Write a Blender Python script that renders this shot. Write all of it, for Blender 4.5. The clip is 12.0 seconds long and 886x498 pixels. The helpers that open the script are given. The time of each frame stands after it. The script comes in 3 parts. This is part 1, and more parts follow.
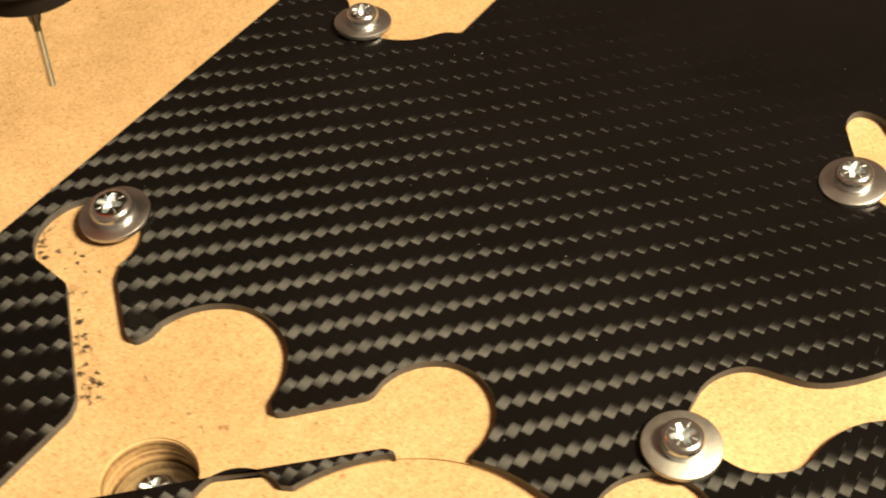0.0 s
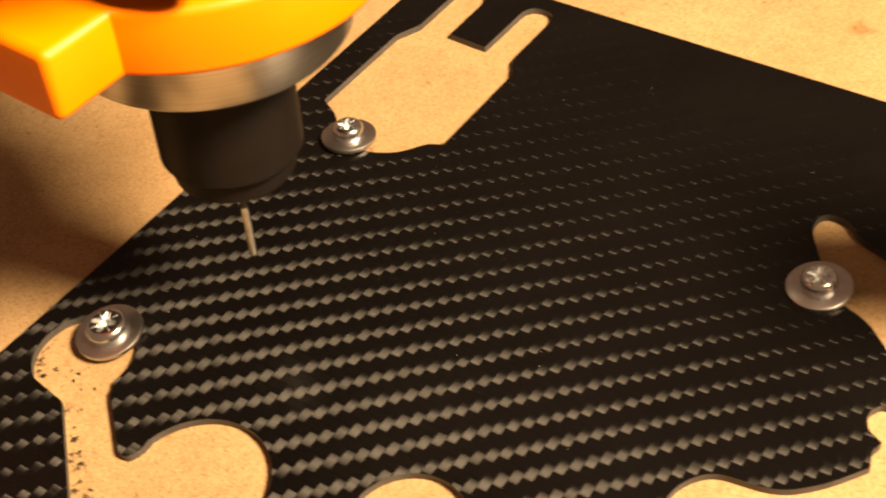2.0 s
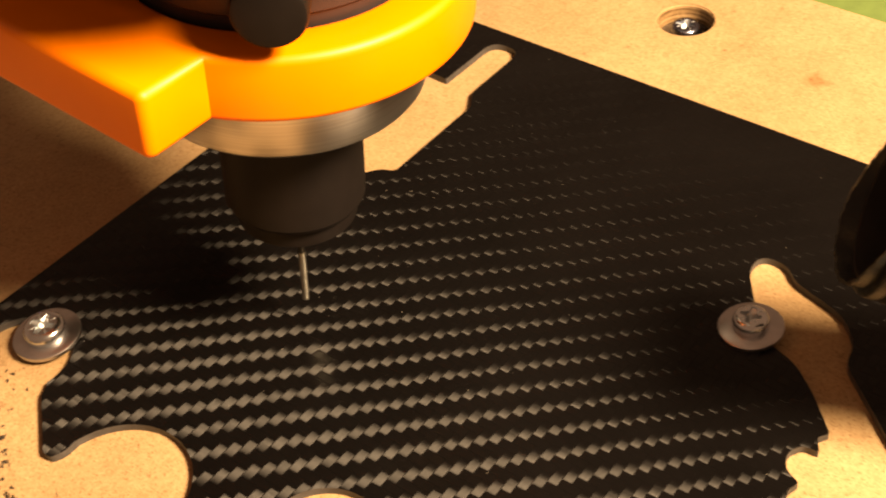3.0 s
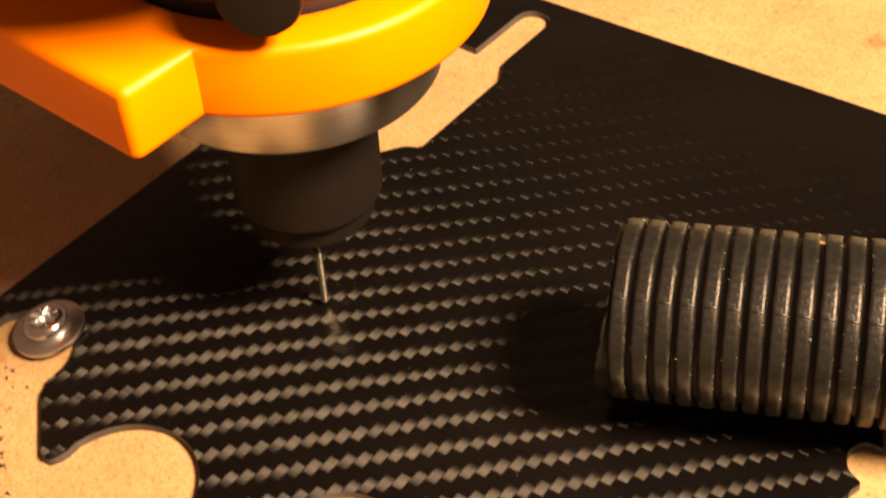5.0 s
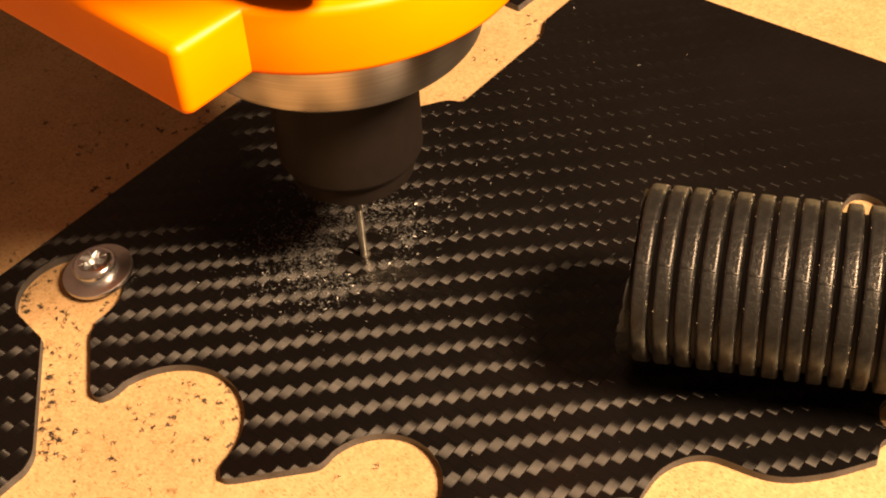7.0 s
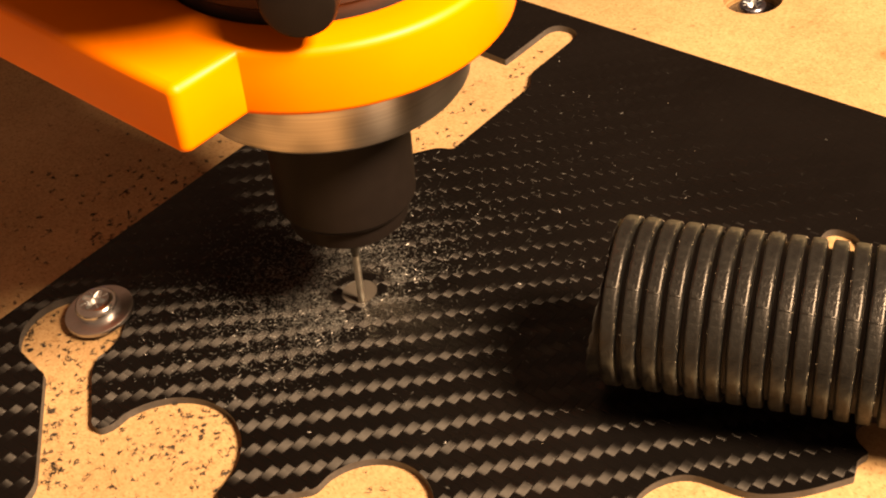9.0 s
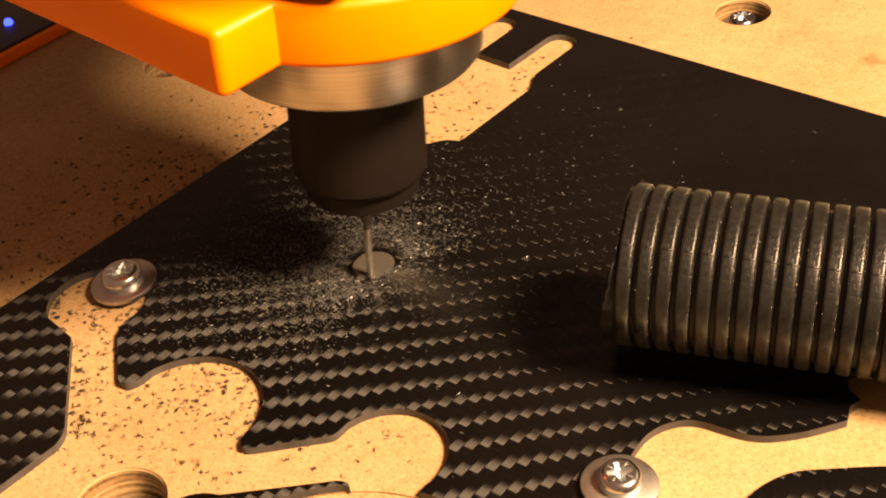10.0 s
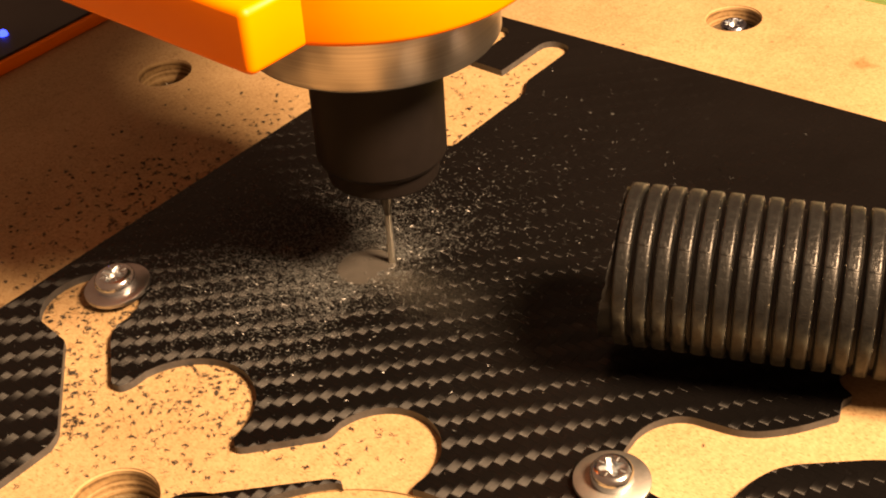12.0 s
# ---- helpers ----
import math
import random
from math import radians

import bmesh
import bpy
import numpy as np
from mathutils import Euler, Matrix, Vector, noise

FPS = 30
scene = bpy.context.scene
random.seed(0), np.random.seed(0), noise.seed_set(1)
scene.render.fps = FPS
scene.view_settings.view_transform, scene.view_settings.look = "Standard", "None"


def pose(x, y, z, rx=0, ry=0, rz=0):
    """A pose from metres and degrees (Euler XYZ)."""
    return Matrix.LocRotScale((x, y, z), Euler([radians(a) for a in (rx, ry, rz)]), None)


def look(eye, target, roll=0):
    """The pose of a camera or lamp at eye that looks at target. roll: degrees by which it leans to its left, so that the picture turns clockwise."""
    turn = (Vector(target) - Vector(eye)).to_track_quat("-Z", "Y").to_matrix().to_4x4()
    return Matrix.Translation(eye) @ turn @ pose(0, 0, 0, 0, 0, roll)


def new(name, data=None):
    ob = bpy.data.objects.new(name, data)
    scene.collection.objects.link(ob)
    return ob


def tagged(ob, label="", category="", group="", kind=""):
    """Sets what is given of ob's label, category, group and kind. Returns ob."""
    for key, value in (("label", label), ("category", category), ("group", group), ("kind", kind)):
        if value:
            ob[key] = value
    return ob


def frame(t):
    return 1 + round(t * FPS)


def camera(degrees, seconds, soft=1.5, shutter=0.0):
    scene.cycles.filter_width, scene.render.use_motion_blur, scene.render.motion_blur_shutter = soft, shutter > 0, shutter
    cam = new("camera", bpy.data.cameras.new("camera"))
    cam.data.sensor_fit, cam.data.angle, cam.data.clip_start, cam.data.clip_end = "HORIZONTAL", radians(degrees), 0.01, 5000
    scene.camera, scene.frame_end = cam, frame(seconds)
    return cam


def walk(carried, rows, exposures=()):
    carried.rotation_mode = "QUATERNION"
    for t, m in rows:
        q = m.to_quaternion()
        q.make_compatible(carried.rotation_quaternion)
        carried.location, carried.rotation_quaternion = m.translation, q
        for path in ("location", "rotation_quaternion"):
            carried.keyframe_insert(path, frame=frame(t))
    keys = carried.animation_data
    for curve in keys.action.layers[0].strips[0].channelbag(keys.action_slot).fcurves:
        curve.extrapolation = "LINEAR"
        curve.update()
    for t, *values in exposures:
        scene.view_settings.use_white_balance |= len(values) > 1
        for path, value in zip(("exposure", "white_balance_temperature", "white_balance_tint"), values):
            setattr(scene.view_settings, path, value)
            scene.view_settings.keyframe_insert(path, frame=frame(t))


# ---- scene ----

# All sizes below are in millimetres; MM turns them into metres.
# Origin: the carbon sheet's far corner on its top face, x along one edge, y along the other.
MM = 0.001

# ---- camera ----
cam = camera(35.15, 12.0, soft=2.0, shutter=0.5)
PATH = [
    (0, pose(0.17133, -0.22008, 0.16913, 42.906, 4.610, 35.668)),
    (0.5, pose(0.16265, -0.22045, 0.18387, 39.786, 5.361, 33.935)),
    (1, pose(0.16291, -0.21618, 0.18583, 42.005, 5.696, 33.894)),
    (1.5, pose(0.16592, -0.21495, 0.18283, 43.978, 6.549, 34.728)),
    (2, pose(0.18023, -0.21295, 0.18110, 45.270, 6.656, 35.765)),
    (2.5, pose(0.19105, -0.21130, 0.17983, 45.927, 4.914, 35.688)),
    (3, pose(0.19282, -0.21012, 0.17717, 47.742, 4.535, 38.166)),
    (3.2, pose(0.19395, -0.20088, 0.17458, 47.638, 5.048, 39.630)),
    (4.8, pose(0.18701, -0.19595, 0.16289, 48.187, 7.237, 39.400)),
    (5, pose(0.18756, -0.19630, 0.16373, 47.144, 6.811, 39.377)),
    (5.5, pose(0.18675, -0.19863, 0.16449, 45.681, 6.390, 39.835)),
    (6, pose(0.18661, -0.20021, 0.16464, 45.671, 6.704, 40.331)),
    (6.5, pose(0.18783, -0.20072, 0.16436, 45.920, 6.636, 40.723)),
    (7, pose(0.18911, -0.20176, 0.16490, 46.008, 6.794, 40.918)),
    (7.5, pose(0.18838, -0.20147, 0.16604, 46.111, 6.895, 40.971)),
    (9.3, pose(0.19907, -0.21683, 0.16237, 50.238, 6.820, 40.491)),
    (9.5, pose(0.19991, -0.22228, 0.15899, 50.677, 6.579, 40.444)),
    (10, pose(0.20699, -0.23226, 0.15668, 53.088, 5.929, 40.149)),
    (10.5, pose(0.20915, -0.23437, 0.15438, 53.568, 6.093, 40.376)),
    (11, pose(0.20905, -0.23371, 0.15582, 53.729, 6.226, 40.344)),
    (11.5, pose(0.20881, -0.23361, 0.15559, 54.033, 6.460, 40.318)),
    (12, pose(0.20959, -0.23410, 0.15346, 54.099, 6.143, 39.928)),
]

EXPOSURE = [(0.0, 0.02, 6000, 2), (1.0, 0.04, 5950, -4), (1.5, 0.0, 6150, -4), (2.0, 0.0, 7200, 15), (2.5, 0.06, 7000, 11), (3.2, 0.05, 7600, 21), (5.0, 0.05, 7850, 27), (12.0, 0.05, 7850, 27)]
walk(cam, PATH, EXPOSURE)

# ---- light: one warm work lamp in a dark workshop ----
world = bpy.data.worlds.new("workshop_night")
scene.world = world
world.use_nodes = True
world.node_tree.nodes["Background"].inputs[0].default_value = (1.0, 0.56, 0.32, 1)
world.node_tree.nodes["Background"].inputs[1].default_value = 0.24

lamp_data = bpy.data.lights.new("work_lamp_bulb", "AREA")
lamp_data.shape = "DISK"
lamp_data.size = 0.17
lamp_data.energy = 22.8
lamp_data.color = (1.0, 0.745, 0.45)
lamp = new("work_lamp_bulb", lamp_data)
lamp.matrix_world = look((0.505, -0.020, 0.495), (0.06, -0.09, 0.0))


# ---- materials ----
class Nodes:
    """Short hand for building one node material."""

    def __init__(self, name):
        self.mat = bpy.data.materials.new(name)
        self.mat.use_nodes = True
        self.tree = self.mat.node_tree
        self.bsdf = self.tree.nodes["Principled BSDF"]

    def add(self, kind, **values):
        n = self.tree.nodes.new(kind)
        for k, v in values.items():
            setattr(n, k, v)
        return n

    def link(self, a, b):
        self.tree.links.new(a, b)

    def put(self, socket, value):
        if hasattr(value, "is_output"):
            self.link(value, socket)
        else:
            socket.default_value = value

    def math(self, op, a, b=0.0, c=0.0):
        n = self.add("ShaderNodeMath", operation=op)
        for s, v in zip(n.inputs, (a, b, c)):
            self.put(s, v)
        return n.outputs[0]

    def where(self):
        return self.add("ShaderNodeTexCoord").outputs["Object"]

    def noise(self, scale, detail=3.0, rough=0.55, vector=None):
        n = self.add("ShaderNodeTexNoise")
        n.inputs["Scale"].default_value = scale
        n.inputs["Detail"].default_value = detail
        n.inputs["Roughness"].default_value = rough
        self.link(vector if vector is not None else self.where(), n.inputs["Vector"])
        return n.outputs[0]

    def ramp(self, fac, stops):
        n = self.add("ShaderNodeValToRGB")
        while len(n.color_ramp.elements) < len(stops):
            n.color_ramp.elements.new(0.5)
        for e, (p, c) in zip(n.color_ramp.elements, stops):
            e.position, e.color = p, (*c, 1)
        self.link(fac, n.inputs[0])
        return n.outputs[0]

    def mix(self, fac, a, b):
        n = self.add("ShaderNodeMix", data_type="RGBA")
        self.put(n.inputs[0], fac)
        self.put(n.inputs[6], a if hasattr(a, "is_output") else (*a, 1))
        self.put(n.inputs[7], b if hasattr(b, "is_output") else (*b, 1))
        return n.outputs[2]

    def bump(self, height, strength, distance):
        n = self.add("ShaderNodeBump")
        n.inputs["Strength"].default_value = strength
        n.inputs["Distance"].default_value = distance
        self.link(height, n.inputs["Height"])
        self.link(n.outputs[0], self.bsdf.inputs["Normal"])

    def set(self, **values):
        names = {"base": "Base Color", "rough": "Roughness", "metal": "Metallic", "coat": "Coat Weight",
                 "spec": "Specular IOR Level"}
        for k, v in values.items():
            if k == "base" and not hasattr(v, "is_output"):
                v = (*v, 1)
            self.put(self.bsdf.inputs[names[k]], v)
        return self


def fibreboard():
    m = Nodes("fibreboard")
    fine = m.noise(1150, 5, 0.72)
    fibre_map = m.add("ShaderNodeMapping")
    m.link(m.where(), fibre_map.inputs[0])
    fibre_map.inputs["Rotation"].default_value = (0, 0, 0.6)
    fibre_map.inputs["Scale"].default_value = (900, 260, 300)
    fibre = m.noise(1.0, 4, 0.65, fibre_map.outputs[0])
    patch = m.noise(330, 3, 0.6)
    blot = m.noise(26, 3, 0.55)
    a = m.ramp(fine, [(0.32, (0.265, 0.172, 0.083)), (0.50, (0.36, 0.246, 0.130)), (0.68, (0.43, 0.310, 0.177))])
    b = m.ramp(fibre, [(0.28, (0.26, 0.165, 0.078)), (0.42, (0.365, 0.25, 0.132)), (0.70, (0.40, 0.285, 0.16))])
    c = m.mix(0.38, a, b)
    fleck = m.ramp(patch, [(0.24, (0.50, 0.44, 0.38)), (0.33, (0.94, 0.93, 0.92)), (0.62, (1.0, 1.0, 1.0))])
    d = m.ramp(blot, [(0.32, (0.84, 0.81, 0.76)), (0.66, (1.05, 1.05, 1.05))])
    # an old brown smudge near the far edge
    off = m.add("ShaderNodeVectorMath", operation="DISTANCE")
    m.link(m.where(), off.inputs[0])
    off.inputs[1].default_value = (0.0935, 0.0215, BED * MM)
    smudge = m.ramp(m.math("ADD", m.math("MULTIPLY", off.outputs["Value"], 160.0), m.math("MULTIPLY", patch, 0.9)),
                    [(0.62, (0.74, 0.66, 0.56)), (1.0, (1.0, 1.0, 1.0))])
    # short fibres pressed into the face
    chip_map = m.add("ShaderNodeMapping")
    m.link(m.where(), chip_map.inputs[0])
    chip_map.inputs["Rotation"].default_value = (0, 0, -0.5)
    chip_map.inputs["Scale"].default_value = (1500, 3400, 1500)
    bits = m.noise(1.0, 2, 0.5, chip_map.outputs[0])
    fibres = m.ramp(bits, [(0.31, (0.62, 0.54, 0.45)), (0.40, (0.97, 0.96, 0.95)), (0.62, (1.0, 1.0, 1.0)), (0.72, (1.14, 1.14, 1.14))])
    for tint in (fleck, d, smudge, fibres):
        n = m.add("ShaderNodeMix", data_type="RGBA", blend_type="MULTIPLY")
        n.inputs[0].default_value = 1.0
        m.link(c, n.inputs[6]), m.link(tint, n.inputs[7])
        c = n.outputs[2]
    m.set(base=c, rough=0.70, spec=0.3)
    m.bump(fine, 0.25, 0.0002)
    return m.mat


BED = -1.5  # top of the fibreboard, under the 1.5 mm sheet

WEAVE_GLOSS = 0.0100  # share of light that the carbon fibres under the resin throw back
FLOAT_TILT = -0.160


def carbon_weave():
    """2x2 twill under clear resin: tows along y float over tows along x, two up and two down."""
    m = Nodes("carbon_weave")
    sep = m.add("ShaderNodeSeparateXYZ")
    wob = m.add("ShaderNodeVectorMath", operation="MULTIPLY_ADD")
    nz = m.add("ShaderNodeTexNoise")
    nz.inputs["Scale"].default_value = 60
    m.link(m.where(), nz.inputs["Vector"])
    m.link(nz.outputs[1], wob.inputs[0])
    wob.inputs[1].default_value = (0.0005, 0.0005, 0)
    m_off = m.add("ShaderNodeVectorMath", operation="SUBTRACT")
    m.link(m.where(), m_off.inputs[0])
    m_off.inputs[1].default_value = (0.00025, 0.00025, 0)
    m.link(m_off.outputs[0], wob.inputs[2])
    m.link(wob.outputs[0], sep.inputs[0])
    # tow counts across x and y: about 1.85 mm a tow, with the slight drape of the cloth
    mx = m.math("DIVIDE", sep.outputs[0], MM)
    my = m.math("DIVIDE", sep.outputs[1], MM)
    gx = m.math("DIVIDE", m.math("SUBTRACT", mx, 70.0), 50.0)
    gy = m.math("DIVIDE", m.math("ADD", my, 110.0), 30.0)

    def drape(c0, cx, cy, cxx, cxy, cyy):
        out = m.math("ADD", m.math("MULTIPLY", mx, cx), m.math("MULTIPLY_ADD", my, cy, c0))
        out = m.math("ADD", out, m.math("MULTIPLY", m.math("MULTIPLY", gx, gx), cxx))
        out = m.math("ADD", out, m.math("MULTIPLY", m.math("MULTIPLY", gx, gy), cxy))
        return m.math("ADD", out, m.math("MULTIPLY", m.math("MULTIPLY", gy, gy), cyy))

    x = drape(-13.157, 0.52943, 0.01826, 0.3734, 0.7467, -0.2244)
    y = drape(71.584, -0.00937, 0.56231, -0.0546, 0.4075, 0.2719)
    u, v = m.math("FLOOR", x), m.math("FLOOR", y)
    along_y = m.math("FLOORED_MODULO", m.math("SUBTRACT", y, u), 4.0)
    along_x = m.math("FLOORED_MODULO", m.math("SUBTRACT", x, v), 4.0)
    warp = m.math("LESS_THAN", along_y, 2.0)
    fx = m.math("SUBTRACT", m.math("FRACT", x), 0.5)
    fy = m.math("SUBTRACT", m.math("FRACT", y), 0.5)
    wy = m.math("SUBTRACT", along_y, 1.0)
    wx = m.math("SUBTRACT", along_x, 2.0)
    # each float differs a little
    cell = m.add("ShaderNodeCombineXYZ")
    m.link(u, cell.inputs[0])
    m.link(m.math("FLOOR", m.math("DIVIDE", m.math("SUBTRACT", y, u), 4.0)), cell.inputs[1])
    m.link(m.math("FLOOR", m.math("DIVIDE", m.math("SUBTRACT", x, v), 4.0)), cell.inputs[2])
    rnd = m.add("ShaderNodeTexWhiteNoise", noise_dimensions="3D")
    m.link(cell.outputs[0], rnd.inputs["Vector"])
    each = m.math("SUBTRACT", rnd.outputs["Value"], 0.5)

    def float_slope(w):
        """Slope along a float: flat in the middle, curling down where it surfaces and diving under the next tow."""
        back = m.math("MAXIMUM", m.math("MULTIPLY", w, -1.0), 0.0)
        lip = m.math("MULTIPLY_ADD", m.math("POWER", back, 9.0), -0.11, m.math("MULTIPLY", back, -0.09))
        start = m.math("MULTIPLY_ADD", each, 0.30, 0.62)
        rise = m.math("MULTIPLY", m.math("MAXIMUM", w, 0.0), 0.13)
        dive = m.math("MULTIPLY", m.math("MAXIMUM", m.math("SUBTRACT", w, start), 0.0), 0.85)
        return m.math("ADD", m.math("ADD", lip, m.math("ADD", rise, dive)), m.math("MULTIPLY_ADD", each, 0.05, FLOAT_TILT))

    def across(f):
        """Slope across a tow: flat with rounded flanks."""
        return m.math("MULTIPLY", m.math("POWER", m.math("MULTIPLY", f, 2.0), 7.0), 0.55)

    # slope of the tow on top, along and across its fibres
    nx = m.math("ADD", m.math("MULTIPLY", warp, across(fx)),
                m.math("MULTIPLY", m.math("SUBTRACT", 1.0, warp), m.math("MULTIPLY", float_slope(m.math("MULTIPLY", wx, -1.0)), -1.0)))
    ny = m.math("ADD", m.math("MULTIPLY", warp, float_slope(wy)),
                m.math("MULTIPLY", m.math("SUBTRACT", 1.0, warp), across(fy)))
    # fine filaments
    fil = m.add("ShaderNodeMapping")
    m.link(m.where(), fil.inputs[0])
    fil.inputs["Scale"].default_value = (9000, 500, 1)
    fw = m.noise(1.0, 2, 0.5, fil.outputs[0])
    fil2 = m.add("ShaderNodeMapping")
    m.link(m.where(), fil2.inputs[0])
    fil2.inputs["Scale"].default_value = (500, 9000, 1)
    ff = m.noise(1.0, 2, 0.5, fil2.outputs[0])
    nx = m.math("ADD", nx, m.math("MULTIPLY", warp, m.math("MULTIPLY", m.math("SUBTRACT", fw, 0.5), 0.25)))
    ny = m.math("ADD", ny, m.math("MULTIPLY", m.math("SUBTRACT", 1.0, warp), m.math("MULTIPLY", m.math("SUBTRACT", ff, 0.5), 0.25)))
    com = m.add("ShaderNodeCombineXYZ")
    m.link(nx, com.inputs[0]), m.link(ny, com.inputs[1])
    com.inputs[2].default_value = 1.0
    nrm = m.add("ShaderNodeVectorMath", operation="NORMALIZE")
    m.link(com.outputs[0], nrm.inputs[0])
    tan = m.add("ShaderNodeCombineXYZ")
    m.link(m.math("SUBTRACT", 1.0, warp), tan.inputs[0])
    m.link(warp, tan.inputs[1])
    tan.inputs[2].default_value = 0.0
    gloss = m.math("ADD", m.math("MULTIPLY", warp, fw), m.math("MULTIPLY", m.math("SUBTRACT", 1.0, warp), ff))
    flank = m.math("ADD", m.math("MULTIPLY", warp, m.math("ABSOLUTE", fx)),
                   m.math("MULTIPLY", m.math("SUBTRACT", 1.0, warp), m.math("ABSOLUTE", fy)))
    gloss = m.math("MULTIPLY", m.math("MULTIPLY_ADD", gloss, 0.7, 0.65), m.math("LESS_THAN", flank, 0.47))
    gloss = m.math("MULTIPLY", m.math("MULTIPLY_ADD", each, 0.35, 1.0), m.math("MULTIPLY", gloss, WEAVE_GLOSS))
    grey = m.add("ShaderNodeCombineColor")
    for socket in grey.inputs[:3]:
        m.link(gloss, socket)
    fibres = m.add("ShaderNodeBsdfAnisotropic", distribution="BECKMANN")
    m.link(grey.outputs[0], fibres.inputs["Color"])
    fibres.inputs["Roughness"].default_value = 0.44
    fibres.inputs["Anisotropy"].default_value = 0.74
    m.link(nrm.outputs[0], fibres.inputs["Normal"])
    m.link(tan.outputs[0], fibres.inputs["Tangent"])
    haze = m.ramp(m.noise(35, 3, 0.6), [(0.35, (0.0020, 0.0018, 0.0018)), (0.7, (0.0030, 0.0027, 0.0027))])
    m.set(base=haze, metal=0.0, spec=0.13, rough=m.math("MULTIPLY_ADD", m.noise(300, 3), 0.08, 0.22))
    both = m.add("ShaderNodeAddShader")
    m.link(m.bsdf.outputs[0], both.inputs[0])
    m.link(fibres.outputs[0], both.inputs[1])
    m.link(both.outputs[0], m.tree.nodes["Material Output"].inputs["Surface"])
    return m.mat


def burnt_board():
    """Fibreboard scorched in rings by a blunt cutter."""
    m = Nodes("burnt_fibreboard")
    mp = m.add("ShaderNodeMapping")
    m.link(m.where(), mp.inputs[0])
    mp.inputs["Scale"].default_value = (45, 45, 900)
    bands = m.noise(1.0, 3, 0.6, mp.outputs[0])
    fine = m.noise(1200, 3, 0.6)
    m.set(base=m.ramp(m.math("ADD", m.math("MULTIPLY", bands, 0.8), m.math("MULTIPLY", fine, 0.2)),
                      [(0.40, (0.10, 0.055, 0.022)), (0.50, (0.26, 0.165, 0.075)), (0.62, (0.38, 0.26, 0.135))]), rough=0.8, spec=0.2)
    m.bump(fine, 0.3, 0.0002)
    return m.mat


def plain(name, base, rough, metal=0.0, spec=0.5, grain=900, vary=0.15, bump=0.15, coat=0.0):
    m = Nodes(name)
    n = m.noise(grain, 3, 0.6)
    big = m.noise(grain / 9, 2, 0.5)
    lo = tuple(c * (1 - vary) for c in base)
    hi = tuple(min(1, c * (1 + vary)) for c in base)
    a = m.ramp(m.math("ADD", m.math("MULTIPLY", n, 0.5), m.math("MULTIPLY", big, 0.5)), [(0.35, lo), (0.65, hi)])
    r = m.math("ADD", m.math("MULTIPLY", m.math("SUBTRACT", big, 0.5), 0.25), rough)
    m.set(base=a, rough=r, metal=metal, spec=spec, coat=coat)
    if bump:
        m.bump(n, bump, 0.0001)
    return m.mat


def scuffed_plastic():
    """Black plastic with olive-brown dirt rubbed into it in patches."""
    m = Nodes("black_hose_plastic")
    dirt = m.noise(240, 4, 0.7)
    big = m.noise(60, 3, 0.6)
    fine = m.noise(1500, 3, 0.6)
    f = m.math("ADD", m.math("MULTIPLY", dirt, 0.55), m.math("MULTIPLY", big, 0.45))
    base = m.ramp(f, [(0.40, (0.0042, 0.0047, 0.0050)), (0.52, (0.0085, 0.0092, 0.0092)), (0.60, (0.024, 0.025, 0.021)), (0.70, (0.060, 0.060, 0.046))])
    m.set(base=base, rough=m.math("ADD", m.math("MULTIPLY", f, 0.62), 0.10), spec=0.36)
    m.bump(m.math("ADD", m.math("MULTIPLY", dirt, 0.7), m.math("MULTIPLY", fine, 0.25)), 0.8, 0.0004)
    return m.mat


def printed_orange():
    """3D-printed plastic with fine layer lines."""
    m = Nodes("printed_orange_plastic")
    mp = m.add("ShaderNodeMapping")
    m.link(m.where(), mp.inputs[0])
    mp.inputs["Scale"].default_value = (30, 30, 5000)
    layers = m.noise(1.0, 1, 0.5, mp.outputs[0])
    blot = m.noise(60, 2)
    m.set(base=m.ramp(blot, [(0.3, (0.90, 0.196, 0.002)), (0.7, (0.95, 0.216, 0.003))]), rough=0.46, spec=0.4)
    m.bump(layers, 0.12, 0.0001)
    return m.mat


def turned_steel():
    m = Nodes("turned_steel")
    mp = m.add("ShaderNodeMapping")
    m.link(m.where(), mp.inputs[0])
    mp.inputs["Scale"].default_value = (40, 40, 4000)
    lines = m.noise(1.0, 2, 0.6, mp.outputs[0])
    m.set(base=m.ramp(lines, [(0.3, (0.50, 0.48, 0.45)), (0.7, (0.66, 0.64, 0.60))]), metal=1.0, rough=0.33)
    m.bump(lines, 0.08, 0.0001)
    return m.mat


def glowing(name, colour, strength):
    m = Nodes(name)
    m.set(base=colour)
    m.bsdf.inputs["Emission Color"].default_value = (*colour, 1)
    m.bsdf.inputs["Emission Strength"].default_value = strength
    return m.mat


MDF = fibreboard()
CARBON = carbon_weave()
BURNT = burnt_board()
CARBON_EDGE = plain("cut_carbon_edge", (0.048, 0.046, 0.046), 0.6, grain=2500, vary=0.4)
CARBON_MILLED = plain("milled_carbon", (0.041, 0.038, 0.034), 0.80, grain=3000, vary=0.12, spec=0.2)
ZINC = plain("zinc_plated_steel", (0.62, 0.66, 0.70), 0.20, metal=1.0, grain=700, vary=0.10, bump=0.08)
WASHER = plain("washer_steel", (0.46, 0.45, 0.46), 0.31, metal=1.0, grain=500, vary=0.14, bump=0.15)
ORANGE = printed_orange()
STEEL = turned_steel()
BLACK_NUT = plain("blackened_steel", (0.0055, 0.0040, 0.0037), 0.55, metal=0.0, spec=0.18, grain=400, vary=0.2, bump=0.05)
